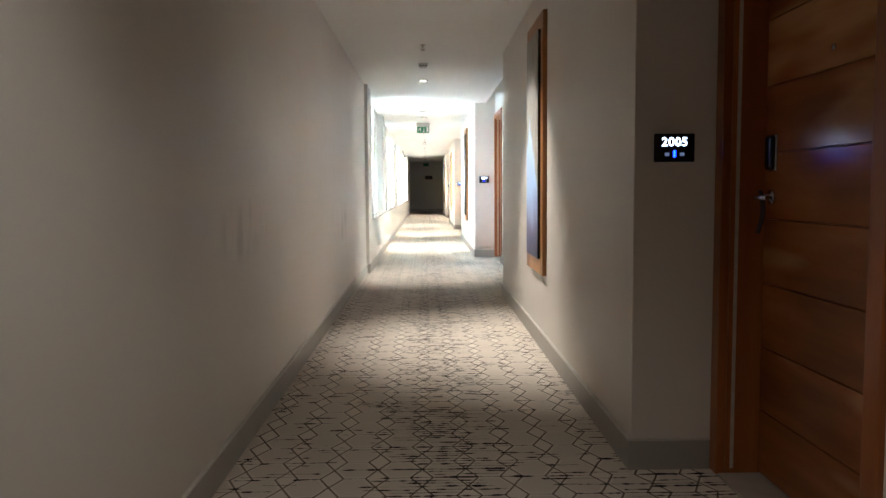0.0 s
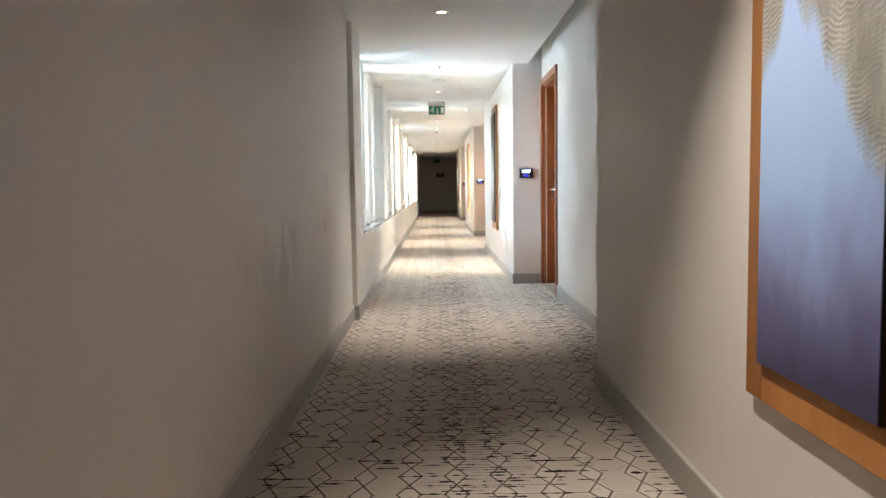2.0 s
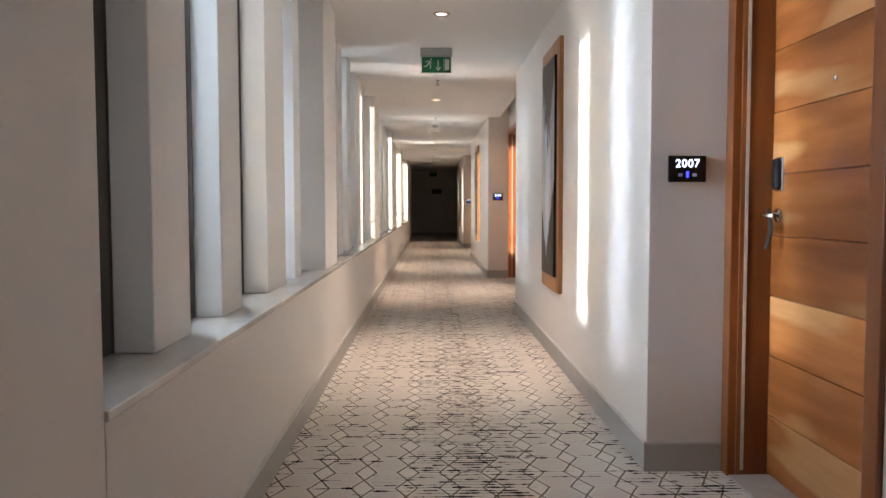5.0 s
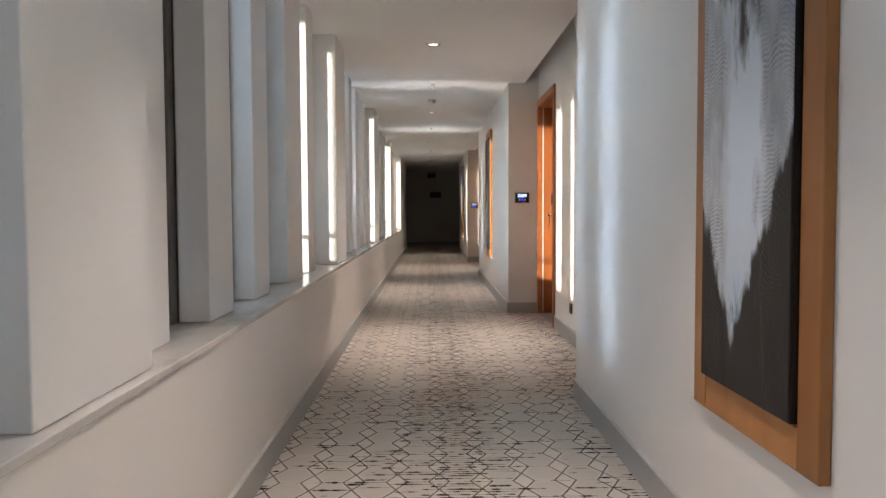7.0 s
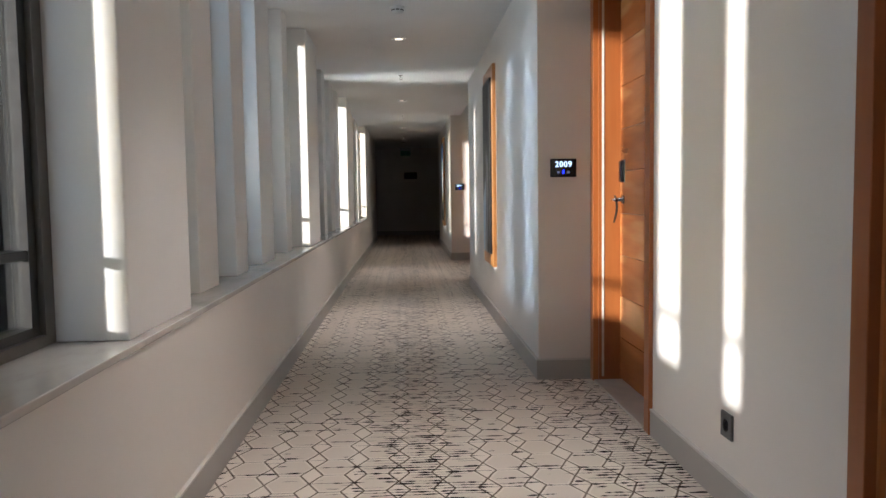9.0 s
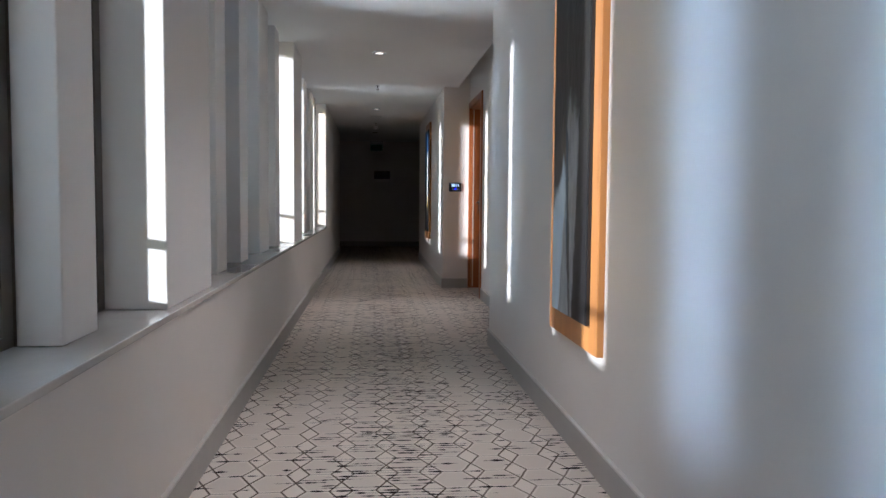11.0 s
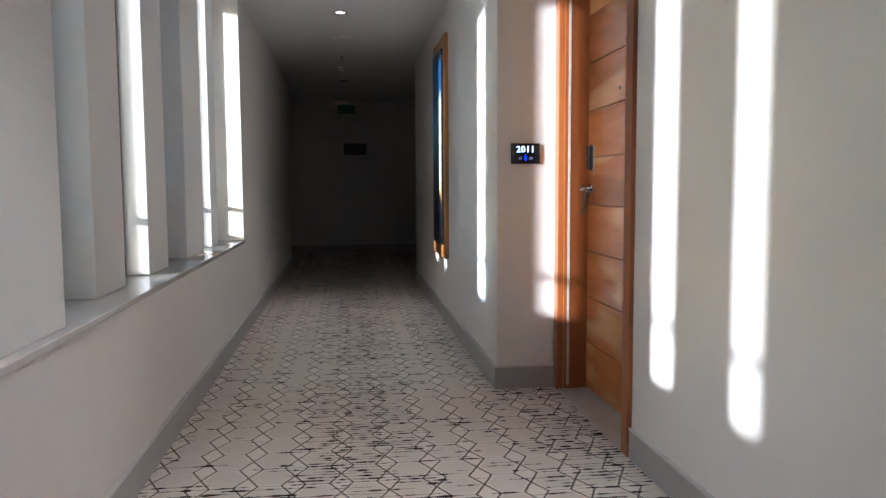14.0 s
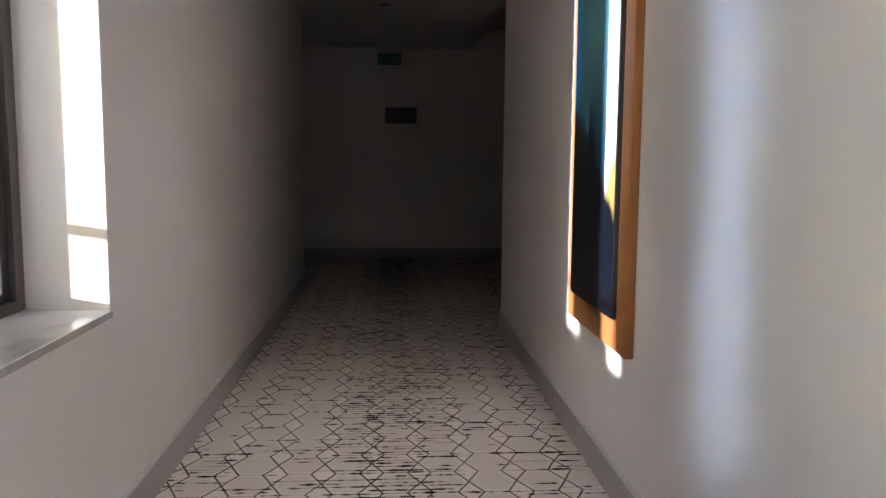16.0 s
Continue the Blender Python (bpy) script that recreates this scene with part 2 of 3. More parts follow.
def make_carpet():
    """Pale wool carpet: chains of drawn lozenges with tinted hexagons between them, and thin dark brushed strokes across it."""
    m, nt, p = material("carpet")
    tc = nt.nodes.new("ShaderNodeTexCoord")
    wob = node(nt, "ShaderNodeTexNoise", Scale=7.0, Detail=2.0)
    nt.links.new(tc.outputs["Object"], wob.inputs[0])
    sep = nt.nodes.new("ShaderNodeSeparateXYZ")
    nt.links.new(tc.outputs["Object"], sep.inputs[0])
    w = mathn(nt, "MULTIPLY_ADD", wob.outputs[0], 0.012, -0.006)
    x = mathn(nt, "ADD", sep.outputs[0], w)
    y = mathn(nt, "SUBTRACT", sep.outputs[1], w)
    CX, CY, HALF = 0.167, 0.170, 0.0425
    u = mathn(nt, "PINGPONG", mathn(nt, "ADD", x, 0.21 + CX * 20), CX / 2)
    v = mathn(nt, "PINGPONG", mathn(nt, "ADD", y, CY / 2 - 0.107 + CY * 60), CY / 2)
    edge = mathn(nt, "SUBTRACT", u, mathn(nt, "MULTIPLY", v, 2.0 * HALF / CY))
    d1 = mathn(nt, "MULTIPLY", mathn(nt, "ABSOLUTE", edge), 0.89)
    flat = mathn(nt, "SUBTRACT", CY / 2, v)
    d2 = mathn(nt, "ADD", flat, mathn(nt, "LESS_THAN", u, HALF))
    thin = noise_at(nt, 6.0, 2.0)
    net1 = clamp01(nt, mathn(nt, "SUBTRACT", 1.8, mathn(nt, "MULTIPLY", d1, 1 / 0.0029)))
    net2 = clamp01(nt, mathn(nt, "SUBTRACT", 1.6, mathn(nt, "MULTIPLY", d2, 1 / 0.0026)))
    fade = noise_at(nt, 2.3, 3.0)
    net = mathn(nt, "MAXIMUM", mathn(nt, "MULTIPLY", net1, mathn(nt, "MULTIPLY_ADD", fade, 0.8, 0.5)),
                mathn(nt, "MULTIPLY", net2, mathn(nt, "MULTIPLY_ADD", thin, 1.5, -0.25)))
    net = clamp01(nt, net)
    # the hexagons carry a tinted heart inside a pale rim
    heart = clamp01(nt, mathn(nt, "MULTIPLY", mathn(nt, "SUBTRACT", mathn(nt, "MINIMUM", edge, flat), 0.011), 220.0))
    # strokes lie in narrow rows across the walking line, densest along the middle and the right edge
    ROW = CY / 6
    rows = mathn(nt, "MULTIPLY", mathn(nt, "ADD", y, CY * 60 - 0.107 + ROW / 2), 1 / ROW)
    row = mathn(nt, "FLOOR", rows)
    off = mathn(nt, "MULTIPLY", mathn(nt, "SUBTRACT", mathn(nt, "FRACT", rows), 0.5), ROW)
    at = nt.nodes.new("ShaderNodeCombineXYZ")
    nt.links.new(sep.outputs[0], at.inputs[0])
    nt.links.new(mathn(nt, "MULTIPLY", row, 3.71), at.inputs[1])
    jitter = mathn(nt, "MULTIPLY_ADD", noise_of(nt, at.outputs[0], 1.3, 3.0), 0.034, -0.017)
    off = mathn(nt, "ABSOLUTE", mathn(nt, "ADD", off, jitter))
    runs = noise_of(nt, at.outputs[0], 4.2, 2.0)
    blobs = noise_of(nt, at.outputs[0], 17.0, 2.0)
    patch = noise_at(nt, 1.0, 3.0, (1.7, 1.3, 1.0), 0.5)
    mid = mathn(nt, "SUBTRACT", 1.35, mathn(nt, "MULTIPLY", mathn(nt, "ABSOLUTE", mathn(nt, "SUBTRACT", sep.outputs[0], 0.21)), 4.2))
    rim = mathn(nt, "SUBTRACT", 1.25, mathn(nt, "MULTIPLY", mathn(nt, "ABSOLUTE", mathn(nt, "SUBTRACT", sep.outputs[0], 1.12)), 3.6))
    dens = clamp01(nt, mathn(nt, "MAXIMUM", mid, rim))
    level = mathn(nt, "LESS_THAN", mathn(nt, "MODULO", row, 6.0), 0.5)
    lift = mathn(nt, "ADD", mathn(nt, "MULTIPLY", dens, 0.15), mathn(nt, "MULTIPLY_ADD", patch, 0.22, -0.11))
    lift = mathn(nt, "ADD", lift, mathn(nt, "MULTIPLY", level, 0.07))
    there = clamp01(nt, mathn(nt, "MULTIPLY", mathn(nt, "SUBTRACT", mathn(nt, "ADD", runs, lift), 0.565), 26.0))
    swell = mathn(nt, "MAXIMUM", mathn(nt, "SUBTRACT", blobs, 0.47), 0.0)
    thick = mathn(nt, "MULTIPLY_ADD", swell, 0.040, 0.0024)
    ink = clamp01(nt, mathn(nt, "MULTIPLY", mathn(nt, "SUBTRACT", mathn(nt, "MULTIPLY", thick, there), off), 900.0))
    tone = clamp01(nt, mathn(nt, "MULTIPLY_ADD", swell, 5.0, 0.75))
    ink = mathn(nt, "MULTIPLY", ink, tone)
    soil = noise_at(nt, 1.1, 4.0)
    base = ramp(nt, soil, [(0.3, (0.72, 0.645, 0.56)), (0.7, (0.80, 0.725, 0.64))])
    fibre = noise_at(nt, 330.0, 2.0)
    base = mixc(nt, 0.35, base, ramp(nt, fibre, [(0.3, (0.62, 0.555, 0.485)), (0.7, (0.87, 0.81, 0.72))]))
    col = mixc(nt, mathn(nt, "MULTIPLY", heart, 0.55), base, (0.60, 0.525, 0.45))
    col = mixc(nt, net, col, (0.105, 0.07, 0.05))
    col = mixc(nt, ink, col, (0.018, 0.013, 0.012))
    nt.links.new(col, p.inputs["Base Color"])
    p.inputs["Roughness"].default_value = 0.95
    p.inputs["Specular IOR Level"].default_value = 0.15
    bump(nt, p, fibre, 0.5, 0.003)
    return m


CARPET = make_carpet()


def make_canvas(name, stops, layers, combed=0.16):
    """An abstract painting: a sweep of colours from bottom to top, then layers of paint with torn edges. Each layer: colour, ridged or not,
    and the terms of its edge: across, up, spread from a middle line, threshold, raggedness, hardness."""
    m, nt, p = material(name)
    tc = nt.nodes.new("ShaderNodeTexCoord")
    sep = nt.nodes.new("ShaderNodeSeparateXYZ")
    nt.links.new(tc.outputs["Object"], sep.inputs[0])
    Y = mathn(nt, "MULTIPLY", sep.outputs[1], 1 / 0.53)
    Z = mathn(nt, "MULTIPLY", sep.outputs[2], 1 / 1.47)
    sway = noise_at(nt, 2.0, 4.0, (1.0, 1.6, 0.8), 0.55)
    col = ramp(nt, mathn(nt, "ADD", Z, mathn(nt, "MULTIPLY_ADD", sway, 0.4, -0.2)), stops)
    # combed paint: fine wavy furrows that come and go
    bend = noise_at(nt, 4.0, 3.0, (1.0, 1.6, 0.7), 0.5)
    comb = mathn(nt, "SINE", mathn(nt, "ADD", mathn(nt, "MULTIPLY", sep.outputs[2], 520.0), mathn(nt, "MULTIPLY", bend, 95.0)))
    comb = mathn(nt, "MULTIPLY", comb, ramp(nt, noise_at(nt, 7.0, 2.0), [(0.42, (0.02, 0.02, 0.02)), (0.62, (combed, combed, combed))]))
    ridge = mathn(nt, "ADD", mathn(nt, "MULTIPLY_ADD", noise_at(nt, 9.0, 5.0, (1.0, 1.8, 0.7), 0.65), 1.0, -0.05), comb)
    ridge = mathn(nt, "MINIMUM", mathn(nt, "MAXIMUM", ridge, 0.0), 1.0)
    relief = None
    for k, (paint, ridged, ky, kz, spread, mid, c, rag, hard) in enumerate(layers):
        torn = noise_at(nt, 5.0 + 1.7 * k, 6.0, (1.0, 1.9, 0.7), 0.6)
        f = mathn(nt, "ADD", mathn(nt, "MULTIPLY", Y, ky), mathn(nt, "MULTIPLY", Z, kz))
        f = mathn(nt, "ADD", f, mathn(nt, "MULTIPLY", mathn(nt, "ABSOLUTE", mathn(nt, "SUBTRACT", Y, mid)), spread))
        f = mathn(nt, "ADD", f, mathn(nt, "MULTIPLY_ADD", torn, rag, -rag / 2 - c))
        f = mathn(nt, "MINIMUM", mathn(nt, "MAXIMUM", mathn(nt, "MULTIPLY", f, hard), 0.0), 1.0)
        tone = mixc(nt, ridge if ridged else torn, tuple(v * (1.5 if ridged else 1.25) for v in paint), tuple(v * (0.25 if ridged else 0.7) for v in paint))
        col = mixc(nt, f, col, tone)
        if ridged:
            bumped = mathn(nt, "MULTIPLY", ridge, f)
            relief = bumped if relief is None else mathn(nt, "ADD", relief, bumped)
    nt.links.new(col, p.inputs["Base Color"])
    p.inputs["Roughness"].default_value = 0.42
    p.inputs["Specular IOR Level"].default_value = 0.18
    bump(nt, p, relief if relief is not None else sway, 0.6, 0.004)
    return m


# ---- mesh helpers ----
def add_box(bm, x0, x1, y0, y1, z0, z1):
    x0, x1 = sorted((x0, x1))
    y0, y1 = sorted((y0, y1))
    vs = [bm.verts.new((x, y, z)) for z in (z0, z1) for y in (y0, y1) for x in (x0, x1)]
    for f in ((0, 2, 3, 1), (4, 5, 7, 6), (0, 1, 5, 4), (1, 3, 7, 5), (3, 2, 6, 7), (2, 0, 4, 6)):
        bm.faces.new([vs[i] for i in f])
    return bm


def box(x0, x1, y0, y1, z0, z1, bevel=0.0, seg=2):
    bm = add_box(bmesh.new(), x0, x1, y0, y1, z0, z1)
    if bevel:
        bmesh.ops.bevel(bm, geom=bm.edges[:], offset=bevel, segments=seg, affect="EDGES", profile=0.5)
    return bm


def boxes(rows):
    bm = bmesh.new()
    for r in rows:
        add_box(bm, *r)
    return bm


def lathe(profile, seg=28):
    """A turned solid round z from (radius, height) pairs."""
    bm = bmesh.new()
    rings = []
    for r, z in profile:
        rings.append([bm.verts.new((r * math.cos(2 * math.pi * i / seg), r * math.sin(2 * math.pi * i / seg), z)) for i in range(seg)])
    for a, b in zip(rings, rings[1:]):
        for i in range(seg):
            bm.faces.new((a[i], a[(i + 1) % seg], b[(i + 1) % seg], b[i]))
    bm.faces.new(rings[0][::-1])
    bm.faces.new(rings[-1])
    bmesh.ops.recalc_face_normals(bm, faces=bm.faces[:])
    return bm


def tube(points, radius, seg=12):
    """A round bar along a line of points."""
    bm = bmesh.new()
    pts = [Vector(p) for p in points]
    rings = []
    for i, p in enumerate(pts):
        d = (pts[min(i + 1, len(pts) - 1)] - pts[max(i - 1, 0)]).normalized()
        side = d.cross(Vector((0, 0, 1)))
        side = side.normalized() if side.length > 0.01 else Vector((1, 0, 0))
        up = side.cross(d).normalized()
        rings.append([bm.verts.new(p + radius * (math.cos(2 * math.pi * k / seg) * side + math.sin(2 * math.pi * k / seg) * up)) for k in range(seg)])
    for a, b in zip(rings, rings[1:]):
        for k in range(seg):
            bm.faces.new((a[k], a[(k + 1) % seg], b[(k + 1) % seg], b[k]))
    bm.faces.new(rings[0][::-1])
    bm.faces.new(rings[-1])
    bmesh.ops.recalc_face_normals(bm, faces=bm.faces[:])
    return bm


def mesh_of(name, bm, mat, smooth=False):
    me = bpy.data.meshes.new(name)
    bm.to_mesh(me)
    bm.free()
    me.materials.append(mat)
    if smooth:
        for f in me.polygons:
            f.use_smooth = len(f.vertices) == 4
    return me


def part(name, bm, mat, parent, label="", smooth=False):
    ob = new(name, mesh_of(name, bm, mat, smooth))
    ob.parent = parent
    return tagged(ob, label=label)


def shared(name, me, parent, at):
    ob = new(name, me)
    ob.parent = parent
    ob.location = at
    return ob


def structure(name, bm, mat, label, category):
    return tagged(new(name, mesh_of(name, bm, mat)), label, category, kind="structure")


def base(name, at, label, category, group="", kind="", turn=0.0):
    ob = new(name)
    ob.empty_display_size = 0.1
    ob.location = at
    ob.rotation_euler = (0, 0, turn)
    return tagged(ob, label, category, group, kind)


# ---- setting ----
structure("floor", boxes([(-1.3, 2.2, Y0 - 0.3, YB + 0.3, -0.25, 0.0)]), CARPET, "pale carpet with a net of hexagons and dark brushed streaks", "carpet")
structure("floor_crossing", boxes([(-4.2, -1.3, YE - 0.2, YB + 0.3, -0.25, 0.0), (2.2, 4.2, YE - 0.2, YB + 0.3, -0.25, 0.0)]), CARPET, "patterned carpet of the crossing corridor", "carpet")
structure("ceiling", boxes(
    [(-1.45, XS, Y0 - 0.3, YB + 0.3, ZC, ZR + 0.15)]
    + [(XS, 1.6, a - 0.3, b + 0.3, ZR, ZR + 0.15) for a, b in RECESSES]
    + [(XS, 4.2, 30.9, YB + 0.3, ZR, ZR + 0.15), (-4.2, -1.45, YE - 0.2, YB + 0.3, ZC, ZR + 0.15)]),
    CEIL, "smooth white painted ceiling stepped up over the door recesses", "ceiling")
structure("wall_west", box(XN - 0.3, XN, Y0, 7.62, 0, ZC + 0.05, 0.004), SCUFFED, "plain beige painted corridor wall with faint scuffs", "wall")
structure("wall_window_start", box(-0.88, XL, 7.622, YW0, 0, ZC + 0.05, 0.003), WALL, "beige painted wall end before the windows", "wall")
structure("wall_parapet", box(-1.1, XL, YW0 + 0.002, YW1 - 0.002, 0, SILL - 0.022), WALL, "low beige painted wall under the window sill", "wall")
structure("wall_west_end", box(-1.2, XL, YW1, YE, 0, ZC + 0.05, 0.003), WALL, "beige painted wall after the last window", "wall")
structure("wall_south", box(-1.3, 1.7, Y0 - 0.25, Y0, 0, ZR), WALL, "beige painted wall closing the corridor", "wall")
structure("wall_north", box(-4.2, 4.2, YB, YB + 0.25, 0, ZR, 0.003), WALL, "beige painted wall at the corridor end", "wall")
structure("wall_crossing_west", boxes([(-4.2, -1.2, YE - 0.2, YE, 0, ZC + 0.05), (-4.4, -4.2, YE - 0.2, YB + 0.2, 0, ZR)]), WALL, "beige painted wall of the crossing corridor", "wall")
structure("wall_crossing_east", boxes([(XD, 1.5, 31.2, YE, 0, ZR), (1.5, 4.2, YE - 0.2, YE, 0, ZR), (4.2, 4.4, YE - 0.2, YB + 0.2, 0, ZR)]), WALL, "beige painted wall in the dark end recess", "wall")

blocks = [(RECESSES[i][1], RECESSES[i + 1][0]) for i in range(3)] + [(RECESSES[3][1], 31.2), (Y0, RECESSES[0][0])]
for i, (a, b) in enumerate(blocks):
    structure(f"wall_east_{i + 1}", box(XR, 1.6, a, b, 0, ZR + 0.05, 0.004), WALL, "beige painted corridor wall between door recesses", "wall")

DW, CAS, DTOP = 1.067, 0.072, 2.215      # door with casing: width, casing, height
for i, ((a, b), n) in enumerate(zip(RECESSES, NEAR_EDGE)):
    rows = []
    holes = [(n + 0.03, n + DW - 0.03), (b - DW + 0.03, b - 0.03)]
    y = a
    for h0, h1 in holes:
        rows += [(XD, 1.5, y, h0, 0, ZR + 0.05), (XD, 1.5, h0, h1, DTOP - 0.03, ZR + 0.05)]
        y = h1
    rows += [(XD, 1.5, y, b, 0, ZR + 0.05), (1.5, 1.6, a, b, 0, ZR + 0.05)]
    recess = base(f"wall_recess_{i + 1}", (0, 0, 0), "beige painted back wall of a door recess", "wall", kind="structure")
    # the last box is unseen, added behind the door leaves against light leaks
    for k, row in enumerate(rows):
        part(("wall_stretch", "lintel", "wall_stretch", "lintel", "wall_stretch", "leak_stop")[k], box(*row), WALL, recess)


def skirting(name, runs):
    """Skirting boards along runs (x, y0, y1, side) beside walls or (y, x0, x1) across the corridor; a thin pale top edge."""
    root = base(name, (0, 0, 0), "taupe painted skirting board with a pale top edge", "skirting", kind="structure")
    low, top = bmesh.new(), bmesh.new()
    for r in runs:
        if len(r) == 4:
            x, y0, y1, s = r
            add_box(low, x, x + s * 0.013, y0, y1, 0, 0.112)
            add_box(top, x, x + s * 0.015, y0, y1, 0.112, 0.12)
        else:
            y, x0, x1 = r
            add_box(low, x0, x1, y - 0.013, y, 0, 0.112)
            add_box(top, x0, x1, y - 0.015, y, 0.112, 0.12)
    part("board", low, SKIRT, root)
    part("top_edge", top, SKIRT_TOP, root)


skirting("baseboard_west", [(XN, Y0, 7.609, 1), (XL, 7.609, YE, 1), (7.622, XN, XL)])
for i, (a, b) in enumerate(blocks):
    runs = [(XR, a - (0.013 if i < 4 else 0), b + (0.0 if i == 3 else 0.0), -1)]
    if i < 4:
        runs.append((a, XR, XD - 0.02))
    skirting(f"baseboard_east_{i + 1}", runs)
for i, ((a, b), n) in enumerate(zip(RECESSES, NEAR_EDGE)):
    skirting(f"baseboard_recess_{i + 1}", [(XD, n + DW + 0.002, b - DW - 0.002, -1)])
skirting("baseboard_end", [(YB, -4.2, 4.2)])

# ---- window wall ----
structure("window_sill", box(-0.9, -0.572, YW0 + 0.001, YW1 - 0.001, SILL - 0.022, SILL, 0.003), MARBLE, "polished grey-veined marble window sill", "sill")
FINS = [[(8.83, 9.14), (9.50, 9.78), (10.26, 10.70), (10.97, 11.16)],
        [(12.153, 12.53), (12.95, 13.28), (13.66, 13.97), (14.45, 14.95), (15.19, 15.46)],
        [(17.08, 17.40), (17.78, 18.05), (18.45, 18.88), (19.41, 19.65)],
        [(21.30, 21.55), (21.98, 22.24), (22.74, 23.20), (23.60, 23.87)],
        [(25.47, 25.82), (26.18, 26.53), (26.97, 27.46), (27.72, 27.96)]]
gaps = []
for i, s in enumerate(PIERS[:-1]):
    marks = [(s, s + PIER_W[i] if i else YW0)] + FINS[i]
    for j, (a, b) in enumerate(marks):
        if j == 0 and i:
            structure("window_pier", box(-0.88, -0.605, a, b, SILL + 0.001, ZC + 0.03, 0.004), FINP, "broad white painted pier between window bays", "pier")
        elif j:
            structure("window_fin", box(-0.80, -0.69, a, b, SILL + 0.001, ZC + 0.03, 0.004), FINP, "upright white painted fin between narrow windows", "fin")
            structure("window_mullion", box(-0.872, -0.801, a + 0.003, b - 0.003, SILL + 0.001, ZC + 0.02), FRAME, "dark bronze mullion behind a white fin", "mullion")
        end = marks[j + 1][0] if j + 1 < len(marks) else PIERS[i + 1]
        if end - b > 0.05:
            gaps.append((b, end))


def frame_ring(bm, x0, x1, y0, y1, z0, z1, w, wide):
    """A window frame; wide: its upright on the far side, which carries the opening sash."""
    add_box(bm, x0, x1, y0, y0 + w, z0, z1)
    add_box(bm, x0, x1, y1 - wide, y1, z0, z1)
    add_box(bm, x0, x1, y0 + w, y1 - wide, z0, z0 + w)
    add_box(bm, x0, x1, y0 + w, y1 - wide, z1 - w, z1)
    return bm


for i, (a, b) in enumerate(gaps):
    slim = b - a < 0.4
    root = base(f"window_{i + 1}", (-0.82 if slim else -0.84, a, SILL), "narrow window in a dark bronze aluminium frame", "window", "corridor windows", "structure")
    w, h = b - a, ZC - SILL
    f1, f2 = (0.012, 0.010) if slim else (0.03, 0.025)
    e1, e2 = (0.012, 0.010) if slim else (0.055, 0.04)
    part("window_frame", frame_ring(bmesh.new(), -0.035, 0.035, 0.002, w - 0.002, 0.002, h, f1, e1), FRAME, root)
    part("sash", frame_ring(bmesh.new(), -0.03, 0.018, f1 + 0.002, w - e1 - 0.002, f1 + 0.002, h - f1, f2, e2), SASH, root, "nearly black inner sash")
    t, e = f1 + f2, e1 + e2
    part("transom", box(-0.028, 0.016, t, w - e, 0.238, 0.264, 0.004), SASH, root, "dark horizontal transom bar")
    for z0, z1 in ((t, 0.238), (0.264, h - t)):
        pane = part("pane", box(-0.012, -0.004, t - 0.004, w - e + 0.004, z0 - 0.004, z1 + 0.004), GLASS, root, "clear glass pane")
        pane.visible_shadow = False


# ---- doors ----
PLANK_H = 0.2335


